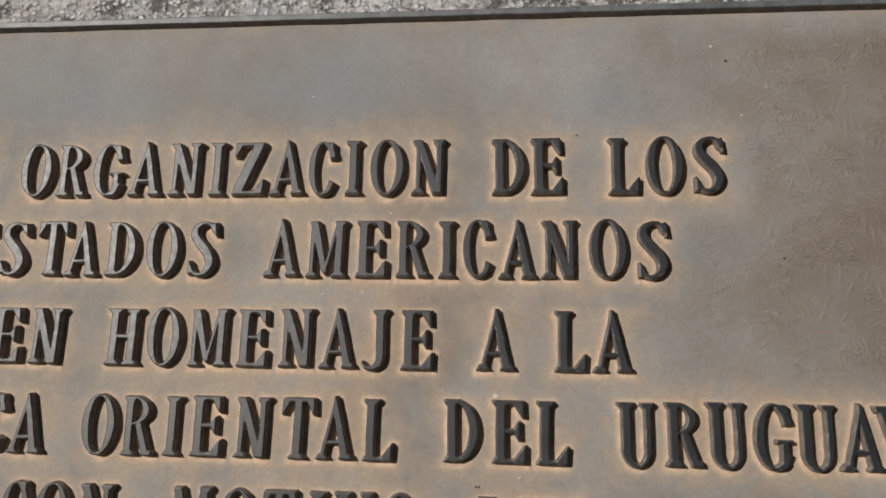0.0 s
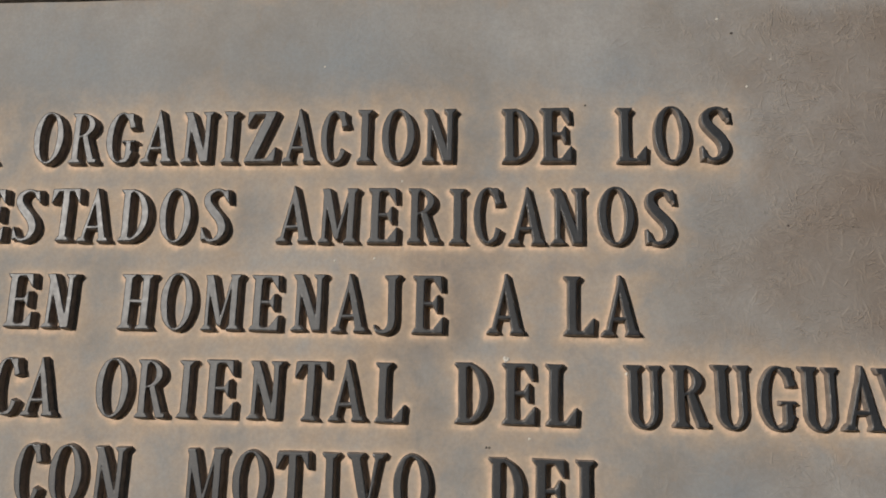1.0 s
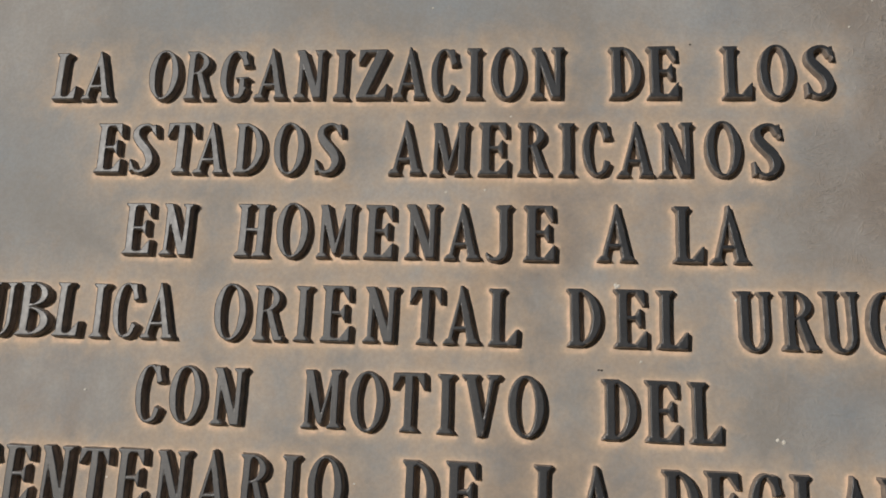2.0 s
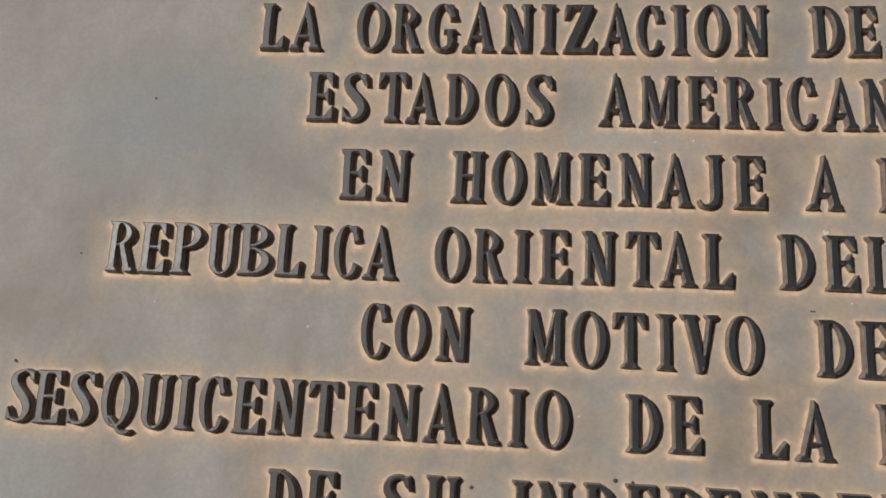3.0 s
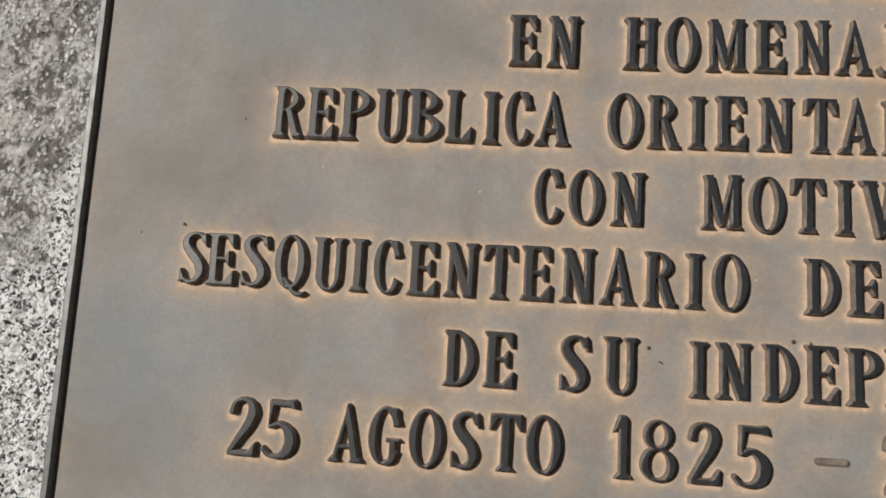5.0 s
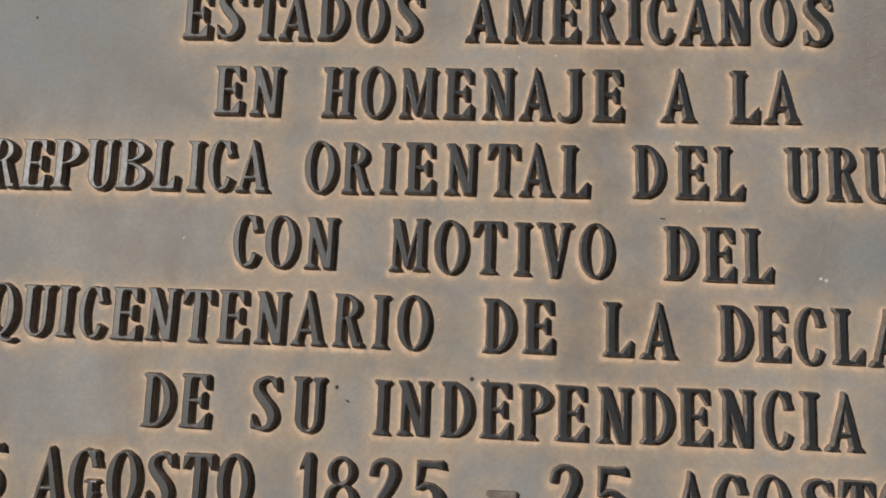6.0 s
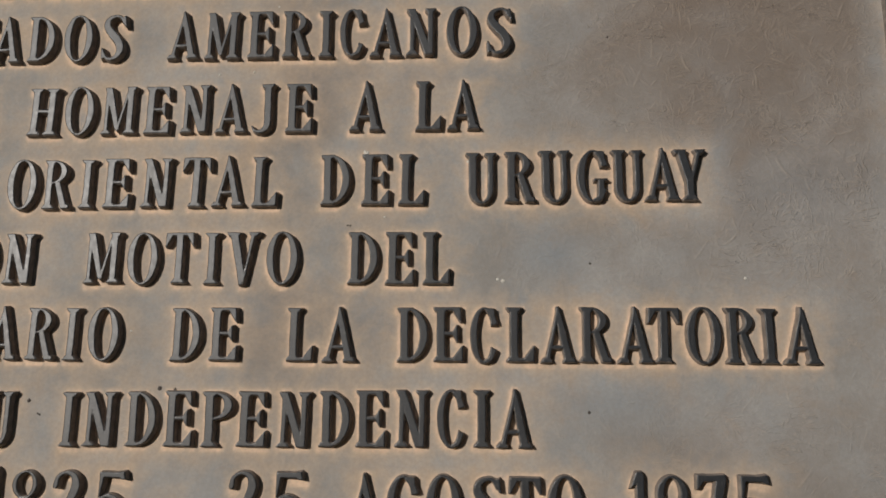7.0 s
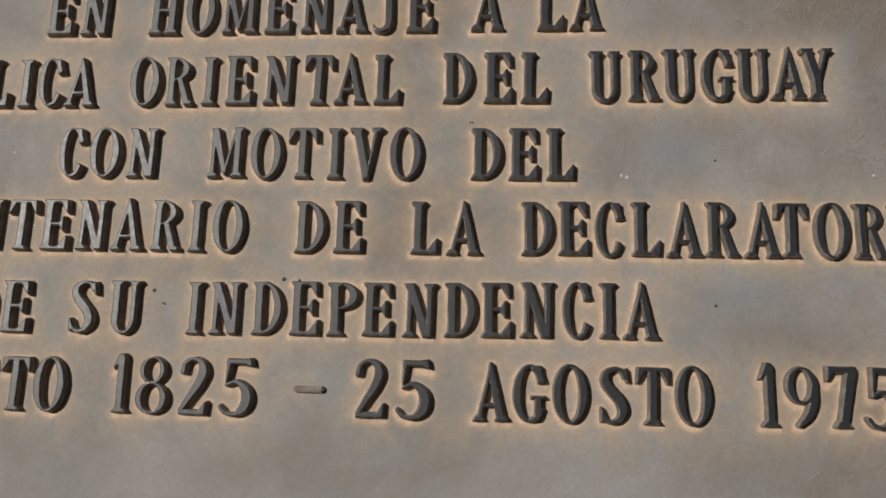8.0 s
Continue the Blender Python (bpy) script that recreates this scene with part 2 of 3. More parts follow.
def granite_block():
    xs = spans((-0.72, -0.46, 0.012), (-0.46, -0.285, 0.0019), (-0.285, 0.69, 0.006), (0.69, 0.75, 0.003), (0.75, 1.12, 0.015))
    zs = spans((-Z0 - 0.05, -0.45, 0.03), (-0.45, 0.22, 0.0026), (0.22, 0.31, 0.0022), (0.31, 0.62, 0.02))
    nx, nz = len(xs), len(zs)
    verts, grime = [], []
    for z in zs:
        for x in xs:
            away = max(LEFT - x, x - RIGHT, z - TOP - SLANT * (x - 0.19), BOTTOM - z)
            p = Vector((x, 0.37, z))
            big = noise.fractal(p * 7, 0.8, 2.0, 3)
            mid = noise.fractal(p * 38, 0.9, 2.1, 3)
            small = noise.fractal(p * 170, 0.8, 2.2, 3)
            out = min(max(away / 0.10, 0.0), 1.0)
            lump = noise.fractal(p * 75, 0.9, 2.1, 3)
            y = STONE + 0.0030 * mid + (0.0026 if away > 0.004 else 0.0014) * small - min(1.0, 3 * out) * (0.009 * big + 0.0060 * mid + 0.0042 * lump) + 0.02 * out * out
            if away < 0.03:
                y = max(y, STONE - 0.0015 - 0.12 * max(away, 0.0))
            verts.append((x, y, z + Z0))
            # grime thins along the lower left margin
            g = 0.5 + 11.0 * ((LEFT - x) - 0.50 * (-0.04 - z)) if x < LEFT else 1.0
            grime.append(min(max(g, 0.0), 1.0))
    faces = [(j * nx + i, j * nx + i + 1, (j + 1) * nx + i + 1, (j + 1) * nx + i) for j in range(nz - 1) for i in range(nx - 1)]
    ring = [i for i in range(nx)] + [j * nx + nx - 1 for j in range(1, nz)] + [(nz - 1) * nx + i for i in range(nx - 2, -1, -1)] + [j * nx for j in range(nz - 2, 0, -1)]
    first = len(verts)
    for i in ring:
        x, y, z = verts[i]
        verts.append((x, 0.75, z))
        grime.append(1.0)
    m = len(ring)
    faces += [(ring[(k + 1) % m], ring[k], first + k, first + (k + 1) % m) for k in range(m)]
    faces.append(tuple(first + k for k in range(m)))
    me = mesh_of("granite_block", verts, faces, GRANITE)
    me.attributes.new("grime", "FLOAT", "POINT").data.foreach_set("value", grime)
    me.polygons.foreach_set("use_smooth", [True] * len(me.polygons))
    return tagged(new("granite_block", me), "rough grey granite block with brown weathered skin, behind the bronze plaque", "stone block")


granite_block()


# ---- glyphs: shapes in units of a capital's height, as distances inside the outline ----
def poly(*pts):
    def inside(x, y):
        d, odd = np.full(x.shape, 9.0), np.zeros(x.shape, bool)
        for (ax, ay), (bx, by) in zip(pts, pts[1:] + pts[:1]):
            ex, ey = bx - ax, by - ay
            t = np.clip(((x - ax) * ex + (y - ay) * ey) / (ex * ex + ey * ey), 0, 1)
            d = np.minimum(d, np.hypot(x - ax - t * ex, y - ay - t * ey))
            if ay != by:
                odd ^= ((ay > y) != (by > y)) & (x < ex * (y - ay) / ey + ax)
        return np.where(odd, d, -d)
    return inside


def box(x0, y0, x1, y1):
    return poly((x0, y0), (x1, y0), (x1, y1), (x0, y1))


def oval(cx, cy, rx, ry):
    def inside(x, y):
        px, py = (x - cx), (y - cy)
        k0, k1 = np.hypot(px / rx, py / ry), np.hypot(px / rx ** 2, py / ry ** 2)
        return np.where(k0 < 0.05, min(rx, ry), k0 * (1 - k0) / np.maximum(k1, 1e-6))
    return inside


def both(*f):
    return lambda x, y: np.max([g(x, y) for g in f], axis=0)


def cut(f, *holes):
    return lambda x, y: np.min([f(x, y)] + [-h(x, y) for h in holes], axis=0)


def within(f, g):
    return lambda x, y: np.minimum(f(x, y), g(x, y))


def ring(cx, cy, rx, ry, side, thin):
    return cut(oval(cx, cy, rx, ry), oval(cx, cy, rx - side, ry - thin))


def brush(pts, radii, steps=5):
    """A stroke along a smooth curve through pts, whose half width goes through radii."""
    p = np.array([(*a, r) for a, r in zip(pts, radii)])
    p = np.vstack([2 * p[0] - p[1], p, 2 * p[-1] - p[-2]])
    way = []
    for i in range(1, len(p) - 2):
        for t in np.arange(steps) / steps:
            way.append(0.5 * (2 * p[i] + (p[i + 1] - p[i - 1]) * t + (2 * p[i - 1] - 5 * p[i] + 4 * p[i + 1] - p[i + 2]) * t * t + (3 * p[i] - p[i - 1] - 3 * p[i + 1] + p[i + 2]) * t ** 3))
    way.append(p[-2])

    def inside(x, y):
        d = np.full(x.shape, -9.0)
        for (ax, ay, ar), (bx, by, br) in zip(way, way[1:]):
            ex, ey = bx - ax, by - ay
            t = np.clip(((x - ax) * ex + (y - ay) * ey) / (ex * ex + ey * ey + 1e-9), 0, 1)
            d = np.maximum(d, ar + (br - ar) * t - np.hypot(x - ax - t * ex, y - ay - t * ey))
        return d
    return inside


def foot(x, half, stem=0.09, y=0.0, up=1):
    return poly((x - half, y), (x + half, y), (x + half, y + up * 0.045), (x + stem, y + up * 0.125), (x - stem, y + up * 0.125), (x - half, y + up * 0.045))


def head(x, half, stem=0.09):
    return foot(x, half, stem, 1.0, -1)


def stem(x, half=0.091, top=0.165, bottom=0.165):
    return both(box(x - half, 0, x + half, 1), *([head(x, top, half)] if top else []), *([foot(x, bottom, half)] if bottom else []))


def bowl(cx, cy, rx, ry, side, thin, x0):
    return within(ring(cx, cy, rx, ry, side, thin), box(x0, -0.2, 2, 1.2))


def glyphs():
    ess = both(brush([(0.45, 0.80), (0.38, 0.925), (0.26, 0.945), (0.135, 0.87), (0.125, 0.72), (0.24, 0.56), (0.37, 0.40), (0.415, 0.22), (0.33, 0.075), (0.20, 0.045), (0.09, 0.13)],
                     [0.05, 0.05, 0.052, 0.072, 0.092, 0.1, 0.1, 0.09, 0.062, 0.052, 0.05]),
               poly((0.36, 0.94), (0.50, 0.985), (0.53, 0.70), (0.47, 0.69)), poly((0.02, 0.30), (0.08, 0.31), (0.19, 0.06), (0.03, 0.02)))
    cee = both(cut(ring(0.335, 0.5, 0.335, 0.515, 0.19, 0.085), poly((0.36, 0.36), (1, 0.10), (1, 0.72), (0.40, 0.64))),
               poly((0.32, 0.95), (0.47, 1.0), (0.575, 0.985), (0.60, 0.66), (0.52, 0.655), (0.42, 0.84)), brush([(0.36, 0.04), (0.47, 0.08), (0.56, 0.20)], [0.05, 0.06, 0.045]))
    oh = ring(0.335, 0.5, 0.335, 0.52, 0.187, 0.085)
    g = {
        "I": (0.36, stem(0.18)),
        "H": (0.68, both(stem(0.175, top=0.16, bottom=0.16), stem(0.505, top=0.16, bottom=0.16), box(0.2, 0.45, 0.5, 0.56))),
        "N": (0.66, both(box(0.085, 0, 0.215, 0.9), foot(0.15, 0.145, 0.065), poly((0.0, 1), (0.23, 1), (0.60, 0.0), (0.40, 0.0), (0.10, 0.82)), box(0.455, 0, 0.60, 1), head(0.53, 0.135, 0.07))),
        "M": (0.84, both(box(0.075, 0, 0.205, 0.9), foot(0.14, 0.14, 0.065), poly((0.03, 1), (0.25, 1), (0.47, 0.18), (0.41, 0.03), (0.33, 0.10)),
                         poly((0.60, 1), (0.68, 0.9), (0.45, 0.03), (0.36, 0.12)), box(0.585, 0, 0.77, 1), head(0.69, 0.14, 0.09), foot(0.68, 0.16, 0.09))),
        "A": (0.72, both(poly((0.07, 0.02), (0.20, 0.02), (0.41, 0.90), (0.34, 1.02)), poly((0.48, 0.02), (0.675, 0.02), (0.40, 1.03), (0.32, 1.03), (0.30, 0.80)),
                         box(0.17, 0.235, 0.52, 0.335), foot(0.13, 0.13, 0.065), foot(0.58, 0.145, 0.09))),
        "V": (0.68, both(poly((0.06, 1), (0.26, 1), (0.43, 0.13), (0.37, -0.03), (0.28, -0.03)), poly((0.48, 1), (0.60, 1), (0.40, -0.03), (0.33, 0.02)), head(0.16, 0.155, 0.1), head(0.545, 0.13, 0.065))),
        "Y": (0.66, both(poly((0.05, 1), (0.25, 1), (0.42, 0.46), (0.42, 0.36), (0.24, 0.36)), poly((0.47, 1), (0.59, 1), (0.42, 0.40), (0.32, 0.42)), box(0.24, 0, 0.42, 0.46), foot(0.33, 0.165), head(0.15, 0.15, 0.1), head(0.53, 0.13, 0.06))),
        "E": (0.58, both(stem(0.165, top=0.155, bottom=0.155), box(0.1, 0.90, 0.50, 1), poly((0.30, 1), (0.53, 1), (0.545, 0.70), (0.49, 0.70), (0.36, 0.90)), box(0.2, 0.46, 0.40, 0.56),
                         poly((0.33, 0.51), (0.43, 0.68), (0.48, 0.68), (0.48, 0.35), (0.43, 0.35)), box(0.1, 0, 0.52, 0.10), poly((0.30, 0), (0.56, 0), (0.575, 0.31), (0.52, 0.31), (0.36, 0.10)))),
        "L": (0.57, both(stem(0.165, top=0.16, bottom=0.155), box(0.1, 0, 0.50, 0.10), poly((0.28, 0), (0.54, 0), (0.565, 0.31), (0.51, 0.31), (0.34, 0.10)))),
        "T": (0.66, both(box(0.04, 0.895, 0.62, 1), box(0.237, 0, 0.423, 1), foot(0.33, 0.17), poly((0.03, 1), (0.22, 1), (0.20, 0.9), (0.075, 0.69), (0.015, 0.69)), poly((0.44, 1), (0.63, 1), (0.645, 0.69), (0.585, 0.69), (0.46, 0.9)))),
        "D": (0.62, both(stem(0.165, top=0.155, bottom=0.155), bowl(0.215, 0.5, 0.40, 0.5, 0.185, 0.09, 0.17), box(0.1, 0.91, 0.26, 1), box(0.1, 0, 0.26, 0.09))),
        "P": (0.58, both(stem(0.165, top=0.155, bottom=0.16), bowl(0.235, 0.735, 0.335, 0.265, 0.185, 0.085, 0.17), box(0.1, 0.915, 0.28, 1), box(0.2, 0.47, 0.28, 0.555))),
        "R": (0.64, both(stem(0.165, top=0.155, bottom=0.16), bowl(0.235, 0.745, 0.325, 0.255, 0.18, 0.085, 0.17), box(0.1, 0.915, 0.28, 1), box(0.2, 0.49, 0.28, 0.575), poly((0.25, 0.56), (0.42, 0.56), (0.63, 0.0), (0.43, 0.0)), foot(0.54, 0.11, 0.09))),
        "B": (0.60, both(stem(0.165, top=0.155, bottom=0.155), bowl(0.235, 0.76, 0.30, 0.24, 0.165, 0.08, 0.17), bowl(0.235, 0.275, 0.35, 0.275, 0.185, 0.085, 0.17), box(0.1, 0.92, 0.28, 1), box(0.1, 0, 0.28, 0.085), box(0.2, 0.47, 0.28, 0.55))),
        "O": (0.67, oh),
        "Q": (0.67, both(oh, brush([(0.15, 0.17), (0.24, 0.17), (0.33, 0.08), (0.43, -0.05), (0.56, -0.085), (0.66, -0.05)], [0.05, 0.05, 0.055, 0.058, 0.055, 0.04]))),
        "C": (0.61, cee),
        "G": (0.66, both(cee, box(0.415, 0.06, 0.575, 0.44), box(0.335, 0.385, 0.65, 0.47), brush([(0.36, 0.045), (0.47, 0.08), (0.5, 0.2)], [0.05, 0.07, 0.07]))),
        "U": (0.66, both(box(0.075, 0.22, 0.26, 1), head(0.167, 0.16), box(0.455, 0.22, 0.595, 1), head(0.525, 0.135, 0.07), within(cut(oval(0.335, 0.29, 0.26, 0.31), oval(0.357, 0.29, 0.098, 0.215)), box(-1, -1, 2, 0.40)))),
        "J": (0.50, both(box(0.245, 0.24, 0.43, 1), head(0.337, 0.16), brush([(0.34, 0.26), (0.31, 0.11), (0.20, 0.03), (0.08, 0.05), (0.03, 0.13)], [0.092, 0.082, 0.058, 0.05, 0.04]))),
        "S": (0.54, ess),
        "Z": (0.62, both(box(0.05, 0.895, 0.58, 1), box(0.02, 0, 0.58, 0.10), poly((0.36, 0.96), (0.59, 0.96), (0.24, 0.04), (0.015, 0.04)), poly((0.04, 1), (0.24, 1), (0.2, 0.9), (0.095, 0.70), (0.03, 0.70)), poly((0.36, 0), (0.59, 0), (0.61, 0.31), (0.55, 0.31), (0.41, 0.10)))),
        "1": (0.42, both(box(0.14, 0, 0.325, 1.0), foot(0.235, 0.175), poly((0.14, 1.05), (0.28, 1.05), (0.325, 0.96), (0.22, 0.84), (0.015, 0.74)))),
        "2": (0.58, both(brush([(0.09, 0.74), (0.13, 0.90), (0.26, 0.965), (0.40, 0.91), (0.445, 0.75), (0.38, 0.55), (0.24, 0.32), (0.10, 0.09)], [0.065, 0.055, 0.05, 0.075, 0.095, 0.09, 0.075, 0.06]), box(0.04, 0, 0.50, 0.12), poly((0.34, 0), (0.54, 0), (0.565, 0.27), (0.50, 0.27), (0.40, 0.12)))),
        "5": (0.58, both(box(0.10, 0.87, 0.50, 1.0), poly((0.36, 1), (0.51, 1.03), (0.55, 0.83), (0.42, 0.85)), poly((0.10, 0.5), (0.155, 0.5), (0.23, 1), (0.10, 1)), brush([(0.14, 0.53), (0.27, 0.585), (0.40, 0.51), (0.46, 0.34), (0.42, 0.14), (0.29, 0.03), (0.15, 0.05), (0.06, 0.16)], [0.05, 0.055, 0.08, 0.098, 0.09, 0.055, 0.05, 0.05]))),
        "8": (0.58, both(ring(0.29, 0.755, 0.225, 0.255, 0.12, 0.075), ring(0.29, 0.275, 0.275, 0.295, 0.145, 0.08))),
        "9": (0.56, both(ring(0.28, 0.69, 0.265, 0.32, 0.155, 0.08), brush([(0.465, 0.68), (0.455, 0.46), (0.375, 0.22), (0.22, 0.05)], [0.075, 0.088, 0.08, 0.055]))),
        "7": (0.58, both(box(0.05, 0.865, 0.54, 1.0), poly((0.04, 1), (0.2, 1), (0.18, 0.87), (0.09, 0.74), (0.03, 0.74)), poly((0.35, 0.95), (0.56, 0.95), (0.36, 0.05), (0.18, 0.05)), foot(0.27, 0.15))),
    }
    return g


def relief(name, width, inside, height=RELIEF, draft=0.0008, step=0.021):
    """A cast letter: a field of small triangles cut along the outline, the shoulder and the flat of the face."""
    nx, ny = round((width + 0.16) / step) + 1, round(1.32 / step) + 1
    gx, gy = np.meshgrid(np.linspace(-0.08, width + 0.08, nx), np.linspace(-0.20, 1.12, ny))
    # hand-cut unevenness of the outline
    seed = sum(ord(c) for c in name)
    wx = gx + 0.003 * np.sin(gy * 5 + seed) + 0.0015 * np.sin(gy * 17 + gx * 11 + seed)
    wy = gy + 0.003 * np.sin(gx * 6 + 2 * seed) + 0.0015 * np.sin(gx * 15 - gy * 13 + seed)
    d = inside(wx, wy) * CAP
    levels = (0.0, draft, draft + 0.0006, 9.0)
    verts, index, faces, which = [], {}, [], []

    def lift(v):
        return -np.interp(v, [0.0, draft, draft + 0.0006], [-0.0004, height * 0.955, height])

    def vert(p):
        key = (round(p[0] * 20000), round(p[1] * 20000))
        if key not in index:
            index[key] = len(verts)
            verts.append((p[0] * CAP, float(lift(p[2])), p[1] * CAP))
        return index[key]

    def clip(pts, level, keep):
        out = []
        for a, b in zip(pts, pts[1:] + pts[:1]):
            ina, inb = keep * (a[2] - level) >= 0, keep * (b[2] - level) >= 0
            if ina:
                out.append(a)
            if ina != inb:
                t = (level - a[2]) / (b[2] - a[2])
                out.append((a[0] + t * (b[0] - a[0]), a[1] + t * (b[1] - a[1]), level))
        return out

    for j in range(ny - 1):
        for i in range(nx - 1):
            if d[j:j + 2, i:i + 2].max() <= 0:
                continue
            q = [(gx[b, a], gy[b, a], d[b, a]) for b, a in ((j, i), (j, i + 1), (j + 1, i + 1), (j + 1, i))]
            if min(p[2] for p in q) > levels[2]:
                pieces = [(q, 2)]
            else:
                pieces = []
                for tri in ([q[0], q[1], q[2]], [q[0], q[2], q[3]]):
                    for k in range(3):
                        if max(p[2] for p in tri) > levels[k] and min(p[2] for p in tri) < levels[k + 1]:
                            pieces.append((clip(clip(tri, levels[k], 1), levels[k + 1], -1), k))
            for pts, k in pieces:
                ids = []
                for p in pts:
                    v = vert(p)
                    if v not in ids:
                        ids.append(v)
                if len(ids) > 2:
                    faces.append(ids)
                    which.append(k)
    me = mesh_of(name, verts, faces, FACE, FLANK, EDGE)
    me.polygons.foreach_set("material_index", [(1, 2, 0)[k] for k in which])
    me.polygons.foreach_set("use_smooth", [k < 2 for k in which])
    return me


# ---- the plaque ----
# The type was set by hand: each letter's width in capitals' heights, then every word with its foot and the middles of its letters in millimetres.
WIDE = {"1": 0.35, "2": 0.57, "5": 0.66, "7": 0.55, "8": 0.63, "9": 0.56, "A": 0.65, "B": 0.68, "C": 0.52, "D": 0.60, "E": 0.58, "G": 0.60, "H": 0.65, "I": 0.32, "J": 0.48, "L": 0.54, "M": 0.73, "N": 0.63, "O": 0.63, "P": 0.62, "Q": 0.64, "R": 0.59, "S": 0.53, "T": 0.60, "U": 0.61, "V": 0.68, "Y": 0.62, "Z": 0.63}
GLYPHS = glyphs()
SHAPES = {c: relief("letter_shape_" + c, GLYPHS[c][0], GLYPHS[c][1]) for c in WIDE}
plaque = tagged(new("bronze_plaque"), "weathered brown bronze plaque with raised dark Spanish lettering, fixed to granite", "plaque")
plaque.location = (0, 0, Z0)
rng = random.Random(4)
boxes, feet = [], []


def word(text, line, rise, *middles):
    """A word, with the foot of its line at x = 190 mm, how far the line climbs in millimetres a metre, and the middles of its letters."""
    for c, mm in zip(text, middles):
        base = line + rise * (mm / 1000 - 0.19) / 1000
        kind = "numeral" if c.isdigit() else "letter"
        me = SHAPES[c]
        low, high = min(v.co.x for v in me.vertices), max(v.co.x for v in me.vertices)
        squeeze = WIDE[c] * CAP / (high - low)
        x0 = mm / 1000 - 0.0005 - WIDE[c] * CAP / 2
        ob = part(kind, me, plaque, "dark raised bronze %s %s" % (kind, c), (x0 - low * squeeze, SHEET, base + 0.0010 + rng.uniform(-0.0003, 0.0003)))
        ob.scale = (squeeze, 1, (1.045 if kind == "numeral" else 1.006) * rng.uniform(0.99, 1.01))
        ob.rotation_euler.y = radians(rng.uniform(-0.6, 0.6))
        boxes.append((x0, x0 + WIDE[c] * CAP, base, base + CAP))
        feet.append(np.unique(np.round([(x0 + (v.co.x - low) * squeeze, base + v.co.z) for v in me.vertices], 4), axis=0))


word("LA", 0.1093, -7.7, -54.1, -30.3)
word("ORGANIZACION", 0.1093, -7.7, 17.1, 42.3, 67.8, 93.0, 120.1, 141.6, 162.9, 188.2, 211.0, 231.0, 252.5, 278.8)
word("DE", 0.1093, -7.7, 328.5, 352.2)
word("LOS", 0.1093, -7.7, 398.2, 422.3, 448.3)
word("ESTADOS", 0.0569, -5.3, -15.4, 8.8, 35.2, 55.7, 82.4, 110.3, 136.4)
word("AMERICANOS", 0.0569, -5.3, 187.9, 216.3, 244.6, 270.2, 291.3, 310.3, 333.8, 359.0, 387.7, 413.9)
word("EN", 0.0014, -2.3, 12.0, 38.3)
word("HOMENAJE", 0.0014, -2.3, 89.5, 116.5, 145.4, 173.1, 200.6, 226.2, 249.3, 274.5)
word("A", 0.0014, -2.3, 321.1)
word("LA", 0.0014, -2.3, 364.8, 388.7)
word("REPUBLICA", -0.0519, 4.7, -146.6, -123.7, -100.3, -75.8, -52.7, -29.2, -7.9, 10.7, 32.8)
word("ORIENTAL", -0.0519, 4.7, 80.4, 105.6, 126.9, 148.6, 176.7, 204.8, 227.3, 253.0)
word("DEL", -0.0519, 4.7, 301.8, 329.4, 353.9)
word("URUGUAY", -0.0519, 4.7, 400.7, 426.8, 449.9, 474.8, 497.5, 520.4, 538.5)
word("CON", -0.1051, -3.1, 32.5, 56.6, 83.6)
word("MOTIVO", -0.1051, -3.1, 143.3, 171.5, 197.0, 219.2, 240.3, 267.7)
word("DEL", -0.1051, -3.1, 321.9, 346.8, 371.3)
word("SESQUICENTENARIO", -0.1564, -0.1, -202.7, -183.5, -160.5, -135.7, -110.6, -90.8, -71.0, -48.0, -23.0, 2.3, 26.3, 52.5, 78.1, 105.1, 126.4, 148.9)
word("DE", -0.1564, -0.1, 204.7, 230.8)
word("LA", -0.1564, -0.1, 282.0, 307.8)
word("DECLARATORIA", -0.1564, -0.1, 356.1, 379.7, 402.4, 426.2, 450.1, 473.8, 498.7, 516.8, 541.7, 565.5, 582.2, 601.9)
word("DE", -0.2116, 8.6, -20.6, 4.8)
word("SU", -0.2116, 8.6, 52.7, 81.3)
word("INDEPENDENCIA", -0.2116, 8.6, 129.8, 151.1, 179.3, 204.4, 229.8, 252.5, 279.9, 306.6, 330.3, 356.2, 381.6, 401.0, 421.5)
word("25", -0.2637, 6.6, -158.7, -134.6)
word("AGOSTO", -0.2637, 6.6, -90.5, -65.8, -39.3, -14.1, 11.3, 35.5)
word("1825", -0.2637, 6.6, 83.8, 105.9, 133.7, 161.9)
word("25", -0.2637, 6.6, 250.1, 277.8)
word("AGOSTO", -0.2637, 6.6, 327.2, 351.5, 377.0, 404.3, 427.7, 452.8)
word("1975", -0.2637, 6.6, 497.7, 517.8, 541.6, 565.5)

# the dash between the two dates: a low, rounded bar
bm = bmesh.new()
bmesh.ops.create_cube(bm, size=1.0)
bmesh.ops.scale(bm, vec=(0.0198, 0.0056, 0.0042), verts=bm.verts)
bmesh.ops.bevel(bm, geom=bm.edges[:], offset=0.0009, segments=2, affect="EDGES")
me = bpy.data.meshes.new("dash")
bm.to_mesh(me), bm.free()
me.materials.append(FLANK)
part("dash", me, plaque, "low worn brown bronze dash", (0.2092, SHEET - 0.0008, -0.2444))
boxes.append((0.193, 0.213, -0.246, -0.242))


